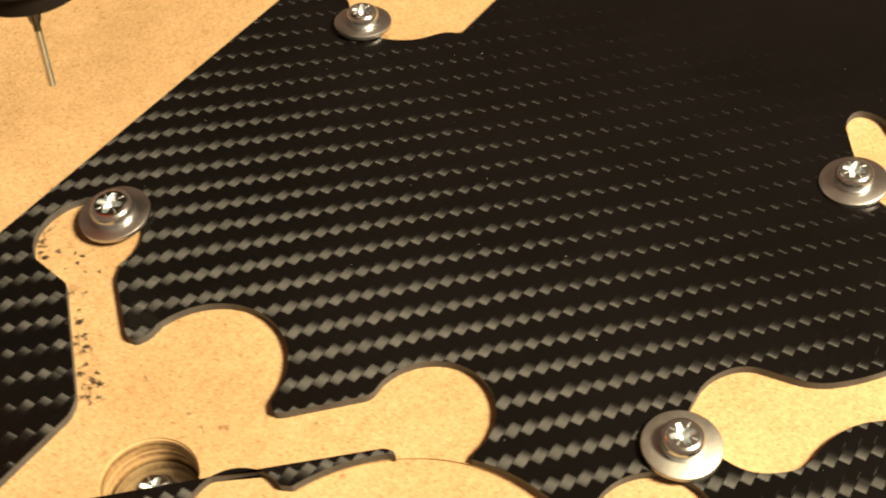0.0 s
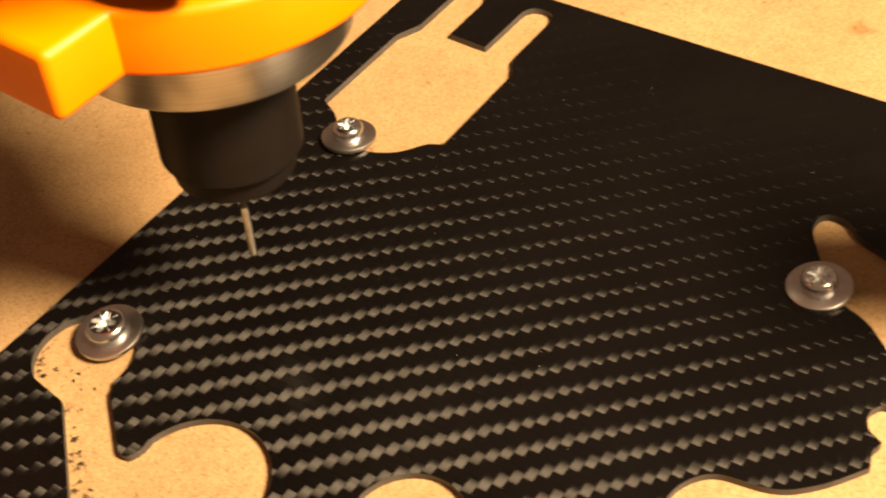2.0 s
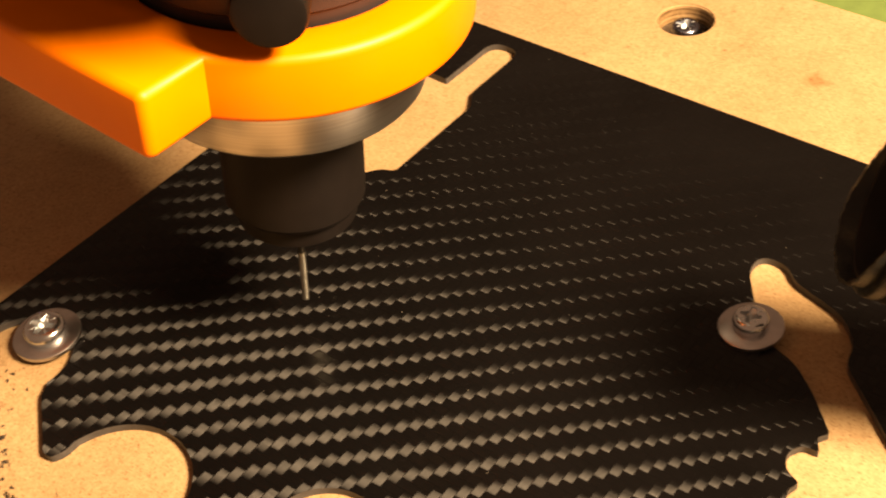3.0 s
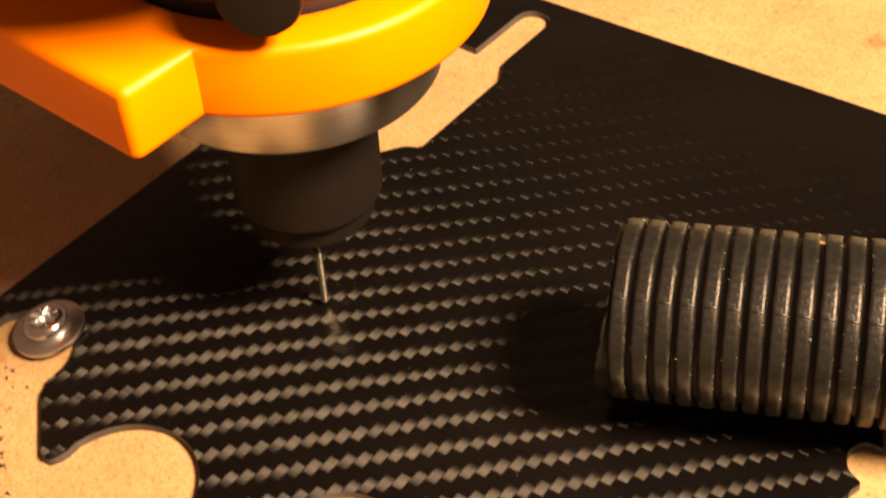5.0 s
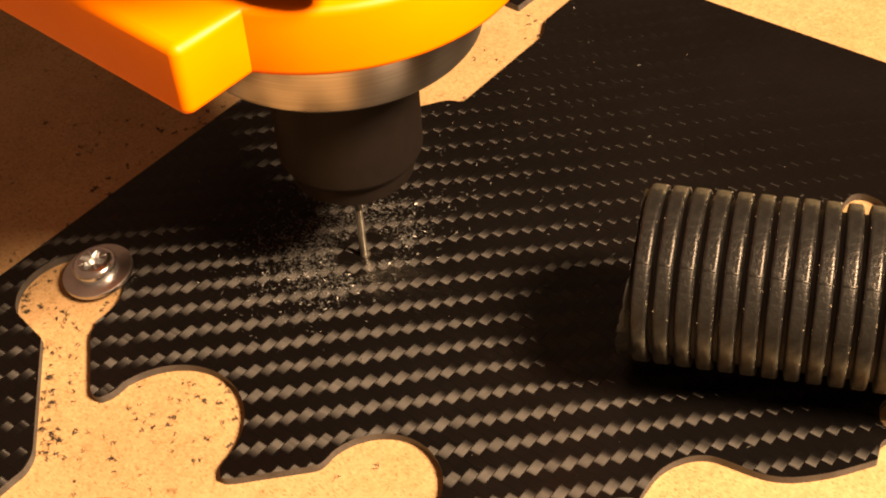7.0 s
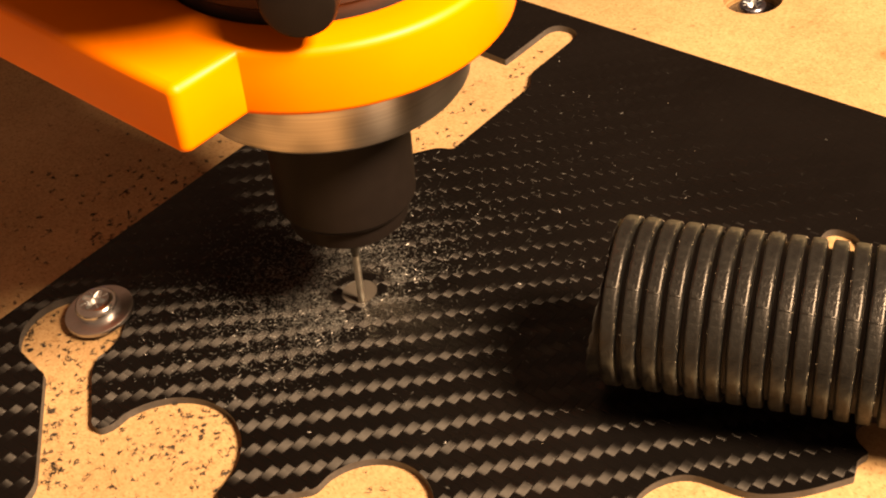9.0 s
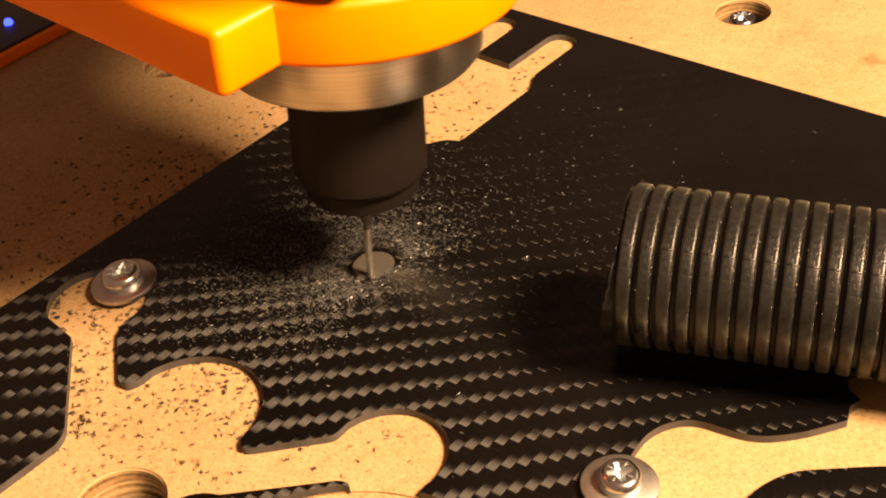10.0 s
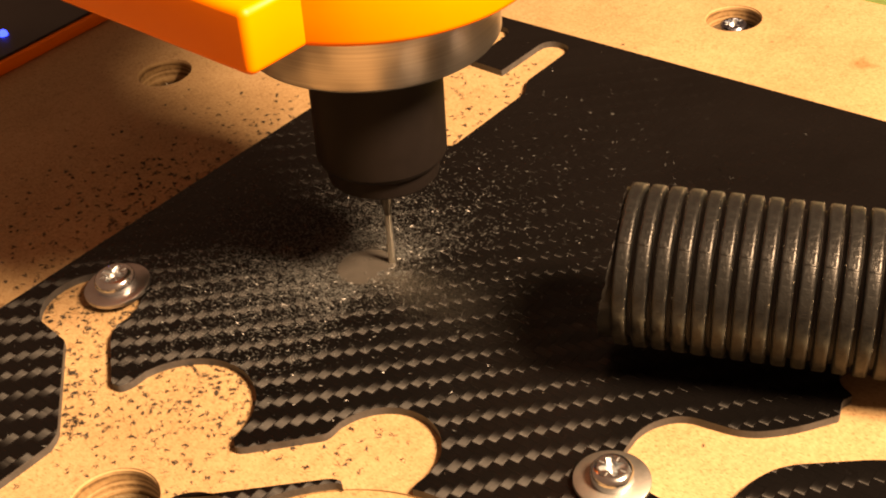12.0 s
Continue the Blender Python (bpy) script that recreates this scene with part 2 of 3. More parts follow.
SHANK_STEEL = plain("dull_carbide", (0.20, 0.18, 0.15), 0.35, metal=1.0, grain=1200, bump=0.05)
CARBIDE = plain("carbide", (0.95, 0.91, 0.80), 0.33, metal=1.0, grain=1200, bump=0.05)
RUBBER = scuffed_plastic()
RUBBER_DARK = plain("hose_groove_plastic", (0.014, 0.012, 0.011), 0.6, grain=500, vary=0.3)
BODY = plain("dark_motor_housing", (0.020, 0.016, 0.017), 0.5, grain=300, vary=0.2)
# one carbon, two copies: dim on the board, lit on the sheet, by colour
CHIP_DIM = plain("carbon_chip_dim", (0.022, 0.018, 0.014), 0.6, grain=3000, vary=0.5, bump=0, spec=0.3)
CHIP_LIT = plain("carbon_chip_lit", (0.072, 0.078, 0.079), 0.34, grain=3000, vary=0.5, bump=0, spec=0.6)
DUST = plain("pale_dust", (0.42, 0.38, 0.30), 0.7, grain=3000, bump=0)
POWDER = plain("carbon_powder", (0.066, 0.063, 0.056), 0.9, grain=3000, vary=0.2, bump=0, spec=0.1)
GREEN = plain("green_cutting_mat", (0.10, 0.16, 0.04), 0.8, grain=300)
BLACK_PANEL = plain("black_panel", (0.004, 0.004, 0.008), 0.45, grain=400)
LED = glowing("blue_led", (0.02, 0.06, 1.0), 5.0)
MAPLE = plain("dark_bench", (0.05, 0.035, 0.025), 0.7, grain=60)


# ---- building helpers ----
def part(name, bm, material, parent=None, label="", smooth=40):
    """Links a bmesh, drawn in millimetres, as one mesh object."""
    bmesh.ops.transform(bm, matrix=Matrix.Scale(MM, 4), verts=bm.verts)
    me = bpy.data.meshes.new(name)
    bm.to_mesh(me)
    bm.free()
    mats = material if isinstance(material, (list, tuple)) else [material]
    for mt in mats:
        me.materials.append(mt)
    if smooth:
        me.shade_smooth()
        me.set_sharp_from_angle(angle=radians(smooth))
    ob = new(name, me)
    if parent:
        ob.parent = parent
    if label:
        tagged(ob, label)
    return ob


def lathe(profile, steps=64, bm=None, closed=False):
    """Turns (radius, z) pairs round the z axis."""
    bm = bm or bmesh.new()
    rings = []
    for r, z in profile:
        if r < 1e-6:
            rings.append([bm.verts.new((0, 0, z))])
        else:
            rings.append([bm.verts.new((r * math.cos(2 * math.pi * i / steps), r * math.sin(2 * math.pi * i / steps), z))
                          for i in range(steps)])
    pairs = list(zip(rings, rings[1:])) + ([(rings[-1], rings[0])] if closed else [])
    for a, b in pairs:
        for i in range(steps):
            j = (i + 1) % steps
            f = [a[i % len(a)], a[j % len(a)], b[j % len(b)], b[i % len(b)]]
            f = list(dict.fromkeys(f))
            if len(f) > 2:
                bm.faces.new(f)
    bmesh.ops.recalc_face_normals(bm, faces=bm.faces)
    return bm


def block(x0, y0, z0, x1, y1, z1, bevel=0.0, segments=3, bm=None):
    own = bmesh.new()
    bmesh.ops.create_cube(own, size=1)
    bmesh.ops.transform(own, matrix=Matrix.Translation(((x0 + x1) / 2, (y0 + y1) / 2, (z0 + z1) / 2))
                        @ Matrix.Diagonal((x1 - x0, y1 - y0, z1 - z0, 1)), verts=own.verts)
    if bevel:
        bmesh.ops.bevel(own, geom=own.edges[:], offset=bevel, segments=segments, affect="EDGES", profile=0.5)
    if bm is None:
        return own
    me = bpy.data.meshes.new("tmp")
    own.to_mesh(me)
    own.free()
    bm.from_mesh(me)
    bpy.data.meshes.remove(me)
    return bm


def circle(cx, cy, r, steps=64):
    return [(cx + r * math.cos(2 * math.pi * i / steps), cy + r * math.sin(2 * math.pi * i / steps)) for i in range(steps)]


def arc(cx, cy, r, a0, a1, steps=24):
    return [(cx + r * math.cos(radians(a0 + (a1 - a0) * i / steps)), cy + r * math.sin(radians(a0 + (a1 - a0) * i / steps)))
            for i in range(steps + 1)]


def rounded(points, radii, steps=6):
    """A closed outline whose corners are rounded by the given radii."""
    out = []
    n = len(points)
    for i in range(n):
        p, a, b = Vector(points[i]), Vector(points[i - 1]), Vector(points[(i + 1) % n])
        r = radii if isinstance(radii, (int, float)) else radii[i]
        d1, d2 = (a - p), (b - p)
        cut = min(r, d1.length * 0.48, d2.length * 0.48)
        if cut < 0.05:
            out.append(tuple(p))
            continue
        s, e = p + d1.normalized() * cut, p + d2.normalized() * cut
        for k in range(steps + 1):
            t = k / steps
            q = s * (1 - t) ** 2 + p * 2 * t * (1 - t) + e * t * t
            out.append(tuple(q))
    return out


def sheet(outlines, z0, z1, bevel=0.0):
    """A flat sheet with holes: the first outline is its rim, the others are cut through it; bevel rounds its edges."""
    cu = bpy.data.curves.new("outline", "CURVE")
    cu.dimensions, cu.fill_mode = "2D", "BOTH"
    cu.extrude = (z1 - z0) / 2 - bevel
    cu.bevel_depth, cu.bevel_resolution, cu.offset = bevel, 3, -bevel
    for pts in outlines:
        s = cu.splines.new("POLY")
        s.points.add(len(pts) - 1)
        for q, (x, y) in zip(s.points, pts):
            q.co = (x, y, 0, 1)
        s.use_cyclic_u = True
    ob = bpy.data.objects.new("outline", cu)
    scene.collection.objects.link(ob)
    me = bpy.data.meshes.new_from_object(ob.evaluated_get(bpy.context.evaluated_depsgraph_get()))
    bm = bmesh.new()
    bm.from_mesh(me)
    bpy.data.objects.remove(ob)
    bpy.data.curves.remove(cu)
    bpy.data.meshes.remove(me)
    bmesh.ops.remove_doubles(bm, verts=bm.verts, dist=1e-4)
    bmesh.ops.translate(bm, vec=(0, 0, (z0 + z1) / 2), verts=bm.verts)
    bmesh.ops.recalc_face_normals(bm, faces=bm.faces)
    return bm


def thing(name, at, label, category, group="", kind=""):
    ob = new(name)
    ob.matrix_world = at
    return tagged(ob, label, category, group, kind)


# ---- the bed: a fibreboard with counterbored screws ----
BORES = [(58.4, 27.4, 6.6), (-46.0, -59.8, 6.6), (57.2, -159.5, 7.6)]
BED_SCREW_HEIGHT = (-4.6, -7.6, -5.8)  # below the bed's top
DISC = (103.8, -159.2, 28.7)


def build_bed():
    rim = [(-190, -330), (330, -330), (330, 49), (-190, 49)]
    holes = [circle(*b) for b in BORES] + [circle(*DISC, 96)]
    top = sheet([rim] + holes, BED - 8, BED)
    block(-190, -330, BED - 18, 330, 49, BED - 8.004, bm=top)
    bed = part("spoil_board", top, MDF, smooth=30)
    tagged(bed, "light brown fibreboard bed with counterbored screw holes", "board", kind="structure")
    disc = part("milled_recess", lathe([(0, BED - 0.35), (DISC[2] - 0.02, BED - 0.35), (DISC[2] - 0.02, BED - 7.9), (0, BED - 7.9)], 96), MDF, bed)
    disc.location = (DISC[0] * MM, DISC[1] * MM, 0)
    for bx, by, br in BORES:
        wall = part("bore_wall", lathe([(br - 0.25, BED - 7.9), (br - 0.25, BED - 0.4), (br - 0.02, BED - 0.2), (br - 0.02, BED - 7.9)], 64, closed=True), BURNT, bed,
                    "burnt brown rings on the wall of a counterbore")
        wall.location = (bx * MM, by * MM, 0)


build_bed()

bench = part("workbench", block(-900, -900, -60, 900, 900, BED - 18.004), MAPLE)
tagged(bench, "dark wooden workbench under the machine", "bench", kind="structure")
mat_ob = part("cutting_mat", block(-120, 52, BED - 18, 330, 330, BED - 15, 1.0, 2), GREEN)
tagged(mat_ob, "green cutting mat lying beside the fibreboard", "mat")

# ---- the carbon sheet and its cutouts ----
POCKET = (51.3, -93.0, 5.6)

CUT_TOP = rounded(
    [(7.2, -52.0), (7.2, -26.5), (9.8, -21.2), (9.8, -4.2), (17.8, -4.2), (17.9, -20.9), (27.4, -21.3), (27.6, -4.2), (35.2, -4.2),
     (35.3, -22.2), (38.1, -26.6), (38.3, -51.8), (35.2, -53.0), (31.5, -58.2), (26.0, -61.0), (18.0, -60.5), (12.5, -54.6)],
    [0.6, 0.8, 0.8, 3.8, 3.8, 0.4, 0.4, 3.8, 3.8, 0.8, 0.8, 0.8, 2.0, 2.5, 2.5, 2.5, 2.0])

CUT_LEFT = (
    arc(14.2, -129.3, 9.6, -10, 246, 40)
    + rounded([(14.0, -137.8), (17.6, -138.2), (38.0, -155.4), (39.2, -158.0), (39.2, -200.0), (46.0, -200.0), (46.0, -174.0),
               (65.5, -154.8), (84.1, -136.9), (85.6, -136.5), (86.4, -137.0)], [0, 1.5, 1.5, 1.0, 1, 1, 1, 1, 1.0, 0.3, 0])[7:]
    + arc(103.8, -159.2, 28.7, 130, 160, 14)
    + arc(72.5, -157.0, 7.3, 68, 185, 12)
    + [(66.0, -200.0), (135.0, -200.0)]
    + arc(103.8, -159.2, 28.7, -8, 105.6, 44)
    + arc(86.2, -128.1, 9.9, -12, 176, 30)
    + rounded([(76.4, -127.8), (76.5, -130.2), (67.2, -140.0), (65.9, -140.9), (64.3, -139.5), (64.0, -138.3)], [0, 1.2, 1, 1, 0.8, 0])
    + arc(51.1, -139.6, 12.9, 6, 165, 30)
    + rounded([(38.5, -136.6), (38.6, -139.6), (37.6, -142.0), (35.6, -141.9), (25.2, -133.6), (24.2, -131.6)], [0, 1, 1, 1, 1.5, 0]))

CUT_ARM = rounded(
    [(111.0, -38.6), (111.2, -34.4), (116.0, -33.8), (119.5, -37.2), (130.5, -40.3), (135.0, -45.5), (135.6, -50.2), (149.0, -61.8), (163.0, -72.0),
     (164.0, -80.0), (150.0, -88.0), (139.6, -96.4), (137.3, -101.6), (137.0, -107.5), (131.3, -112.4), (124.5, -112.1), (118.4, -109.5),
     (117.4, -100.8), (120.9, -95.2), (131.8, -93.4), (137.2, -88.3), (141.4, -82.2), (140.3, -79.2), (141.0, -77.0),
     (138.2, -75.8), (136.6, -72.8), (138.0, -70.0), (140.8, -69.8), (139.2, -67.2), (140.4, -65.4), (134.2, -59.2), (128.5, -54.6),
     (122.0, -53.0), (115.2, -44.6)],
    [2.5, 2.5, 2.5, 2, 3, 4, 3, 3, 3, 3, 3, 3, 3, 4, 4, 4, 4, 5, 5, 5, 3, 0.4, 0.6, 0.4, 1, 2, 1, 0.5, 0.5, 0.5, 2, 3, 4, 4])

CUT_ROUND = circle(124.0, -127.2, 9.1)


def build_sheet():
    rim = rounded([(0, 0), (0, -235), (205, -235), (205, 0)], 0.5)
    bm = sheet([rim, CUT_TOP, CUT_LEFT, CUT_ARM, CUT_ROUND, circle(*POCKET)], BED + 0.004, 0)
    for f in bm.faces:
        f.material_index = 0 if abs(f.normal.z) > 0.7 else 1
    ob = part("carbon_sheet", bm, [CARBON, CARBON_EDGE], smooth=30)
    tagged(ob, "black glossy twill carbon fibre sheet with cutouts, screwed down", "carbon sheet")
    x, y, r = POCKET
    floor = part("pocket_floor", lathe([(0, -0.16), (r - 0.01, -0.16), (r - 0.01, BED + 0.05), (0, BED + 0.05)]), CARBON_MILLED, ob,
                 "matt grey milled floor of a shallow round pocket")
    floor.location = (x * MM, y * MM, 0)
    rings = []
    n = 7
    for i in range(n):
        a, b = r * i / n, r * (i + 1) / n
        prof = [(a, 0), (b, 0), (b, -0.15), (a, -0.15)] if i else [(0, 0), (b, 0), (b, -0.15), (0, -0.15)]
        bm = lathe(prof, 64, closed=i > 0)
        bmesh.ops.translate(bm, vec=(x, y, 0), verts=bm.verts)
        rings.append((part("uncut_ring", bm, CARBON, ob, smooth=30), b))
    return ob, rings


plate, rings = build_sheet()


# ---- screws ----
RECESS_STEEL = plain("recess_steel", (0.58, 0.63, 0.66), 0.42, metal=1.0, grain=1500, vary=0.15, bump=0.7)
PALE_WASHER = plain("galvanised_washer", (0.35, 0.345, 0.33), 0.50, metal=1.0, grain=600, vary=0.16, bump=0.3)
BLUED = plain("blue_zinc", (0.24, 0.26, 0.34), 0.22, metal=1.0, grain=700, vary=0.2, bump=0.1)


def cross(r, w, notch):
    """Outline of a cross recess with small notches between its arms."""
    pts = []
    for k in range(4):
        a = 90 * k
        for x, y in ((r, -w * 0.7), (r, w * 0.7), (w * 1.15, w), (notch, notch * 0.72), (notch * 0.92, notch * 0.92), (notch * 0.72, notch)):
            c, sn = math.cos(radians(a)), math.sin(radians(a))
            pts.append((x * c - y * sn, x * sn + y * c))
    return pts


def screw(x, y, tilt=(0, 0), turn=0, washer_r=6.0, head_r=3.4, z=0.0, metal=None, washer_metal=None, label="", group="hold-down screws"):
    at = Matrix.Translation((x * MM, y * MM, z * MM)) @ pose(0, 0, 0, tilt[0], tilt[1], turn)
    s = thing("hold_down_screw", at, label or "zinc-plated pan head screw with washer clamping the carbon sheet", "screw", group)
    w = washer_r
    part("washer", lathe([(2.2, 0.0), (w - 0.15, 0.0), (w, 0.15), (w, 0.85), (w - 0.22, 1.0), (2.2, 1.0)], 64, closed=True), washer_metal or metal or WASHER, s, "flat round steel washer")
    base, r = 1.0, head_r
    flat = r * 0.70
    side = [(flat, 2.5), (r * 0.80, 2.40), (r * 0.89, 2.16), (r * 0.96, 1.78), (r * 0.995, 1.3), (r * 1.01, 0.7), (r * 1.0, 0.15), (r * 0.97, 0.0), (0, 0.0)]
    bm = lathe([(a, b + base) for a, b in side], 56)
    top = sheet([circle(0, 0, flat, 56), cross(r * 0.60, r * 0.17, r * 0.27)], base + 1.0, base + 2.5)
    me = bpy.data.meshes.new("tmp")
    top.to_mesh(me)
    top.free()
    bm.from_mesh(me)
    bpy.data.meshes.remove(me)
    h = part("screw_head", bm, metal or ZINC, s, "domed head with a cross recess", smooth=30)
    part("drive_recess", lathe([(0, base + 0.9), (r * 0.14, base + 1.15), (r * 0.30, base + 1.75), (r * 0.64, base + 2.30), (r * 0.64, base + 1.05), (0, base + 0.8)], 16), RECESS_STEEL, h, smooth=0)
    for k in range(4):  # tick marks between the arms of the recess
        tick = block(r * 0.40, -r * 0.035, base + 2.40, r * 0.66, r * 0.035, base + 2.54, 0.03, 1)
        mark = part("tick_mark", tick, RECESS_STEEL, h)
        mark.rotation_euler = (0, 0, radians(45 + 90 * k))
    part("shank", lathe([(0, base), (1.9, base), (1.9, BED - 6 - min(z, 0)), (0, BED - 6 - min(z, 0))], 24), ZINC, s)
    return s


screw(14.9, -123.4, (3, -2), 20, 6.3, 3.95)
screw(19.8, -59.3, (-4, 3), 35, 5.6, 3.2)
screw(118.7, -51.8, (2, -4), 10, 5.7, 3.2)
screw(120.5, -113.6, (2, 2), 50, 5.9, 3.35, washer_metal=PALE_WASHER)
for (bx, by, br), bh in zip(BORES, BED_SCREW_HEIGHT):
    screw(bx, by, (0, 0), 15, br - 0.9, 3.5, BED + bh, BLUED if by > -100 else ZINC, None, "zinc screw sunk in a counterbore of the fibreboard", "bed screws")


# ---- the spindle: printed mount, neck, collet nut and end mill ----
def build_spindle():
    s = thing("milling_spindle", pose(-0.0166, -0.1077, 0.005), "milling spindle in an orange printed mount with a small end mill", "spindle")
    # end mill
    mill = part("end_mill", lathe([(0, 10.5), (0.60, 10.5), (0.62, 12.0), (0.95, 13.0), (1.5, 16.0), (1.5, 27), (0, 27)], 24), SHANK_STEEL, s, "thin carbide end mill with a tapered shank")
    bm = bmesh.new()
    rings_ = []
    for k in range(45):
        z, turn = 11.0 * k / 44, radians(1100 * k / 44)
        ring = []
        for i in range(24):
            a = 2 * math.pi * i / 24
            r = 0.64 * (0.93 + 0.06 * abs(math.cos(a - turn)) ** 0.6)
            ring.append(bm.verts.new((r * math.cos(a), r * math.sin(a), z)))
        rings_.append(ring)
    for p, q in zip(rings_, rings_[1:]):
        for i in range(24):
            bm.faces.new((p[i], p[(i + 1) % 24], q[(i + 1) % 24], q[i]))
    bm.faces.new(rings_[0][::-1])
    bm.faces.new(rings_[-1])
    part("fluted_tip", bm, CARBIDE, mill, "bright fluted cutting end", smooth=60)
    nut = part("collet_nut", lathe([(1.6, 20.8), (9.6, 20.5), (10.0, 20.9), (10.1, 23.8), (11.2, 24.6), (11.6, 25.4), (11.6, 46.0), (11.0, 47.5), (11.0, 52), (1.6, 52)], 72, closed=True), BLACK_NUT, s, "smooth black collet nut", smooth=24)
    part("neck_ring", lathe([(11.2, 48.0), (20.0, 48.0), (21.4, 48.3), (21.9, 49.0), (21.9, 59.8), (11.2, 59.8)], 96, closed=True), STEEL, s, "turned bare steel neck ring")
    # orange clamp: ring with a straight boss
    R = 29.4
    outline = arc(0, 0, R, -64.5, 180, 60) + [(-R, -16), (-95, -16), (-95, -37.8)] + arc(11.4, -36.3, 1.5, -90, 0, 5)
    bm = sheet([outline, circle(0, 0, 22.0)], 60.0, 70.5, 1.3)
    part("clamp", bm, ORANGE, s, "orange printed clamp round the spindle neck", smooth=50)
    # the flange from 100 up is unseen, added to shade clamp and board
    part("motor_housing", lathe([(21.9, 58), (21.9, 70.8), (22.0, 72), (22.6, 72.6), (22.6, 99), (23.6, 100), (42, 100), (43, 101), (43, 135), (41, 138), (0, 138)], 72), BODY, s, "dark round motor housing with an unseen flange added for shade")
    bm = lathe([(0, 0.0), (4.2, 0), (4.8, 0.25), (5.1, 0.9), (5.1, 18), (0, 18)], 40)
    bmesh.ops.transform(bm, matrix=Matrix.Translation((21.5, -22.8, 78.2)) @ Matrix.Rotation(radians(-52), 4, "Z") @ Matrix.Rotation(radians(-90), 4, "Y"), verts=bm.verts)
    part("housing_lug", bm, BLACK_NUT, s, "dark rounded lug with a blunt end")
    # largely unseen; enlarged out of view to shade the board's far left
    part("carriage", block(-120, -33, 70.9, -24, 105, 170, 2.0), BODY, s, "dark carriage on the orange arm, enlarged unseen to shade the board")
    return s


spindle = build_spindle()


# ---- chips and dust ----
def sliver(verts, faces, rng, at, size):
    """One small four-sided splinter."""
    n = len(verts)
    d = Vector((rng.uniform(-1, 1), rng.uniform(-1, 1), rng.uniform(-0.25, 0.25))).normalized()
    e = Vector((-d.y, d.x, rng.uniform(-0.4, 0.4))).normalized()
    w = size * rng.uniform(0.07, 0.20)
    verts += [at - d * size / 2, at + d * size / 2 + Vector((0, 0, size * rng.uniform(0.0, 0.3))), at + e * w + Vector((0, 0, size * 0.1)), at + Vector((0, 0, w))]
    faces += [(n, n + 1, n + 2), (n, n + 1, n + 3), (n + 1, n + 2, n + 3), (n + 2, n, n + 3)]


def crumb(verts, faces, rng, x, y, z):
    """A ragged crumb of a few splinters stuck together."""
    size = rng.uniform(0.4, 1.15)
    for k in range(rng.randint(5, 9)):
        sliver(verts, faces, rng, Vector((x + rng.gauss(0, 0.22), y + rng.gauss(0, 0.22), z + 0.02)), size * rng.uniform(0.6, 1.2))


def stuff_mesh(name, verts, faces, materials, parent=None):
    me = bpy.data.meshes.new(name)
    me.from_pydata([tuple(v * MM) for v in verts], [], faces)
    for mt in materials:
        me.materials.append(mt)
    ob = new(name, me)
    if parent:
        ob.parent = parent
    return tagged(ob, kind="stuff")


def inside(x, y, outline):
    hit = False
    for (x0, y0), (x1, y1) in zip(outline, outline[1:] + outline[:1]):
        if (y0 > y) != (y1 > y) and x < (x1 - x0) * (y - y0) / (y1 - y0) + x0:
            hit = not hit
    return hit


def level(x, y):
    """Height of the surface there, or None over a counterbore."""
    if any((x - bx) ** 2 + (y - by) ** 2 < (br + 0.6) ** 2 for bx, by, br in BORES):
        return None
    if x < 0 or y > 0 or any(inside(x, y, o) for o in (CUT_TOP, CUT_LEFT, CUT_ARM, CUT_ROUND)):
        return BED - (0.35 if (x - DISC[0]) ** 2 + (y - DISC[1]) ** 2 < DISC[2] ** 2 else 0)
    return 0.0


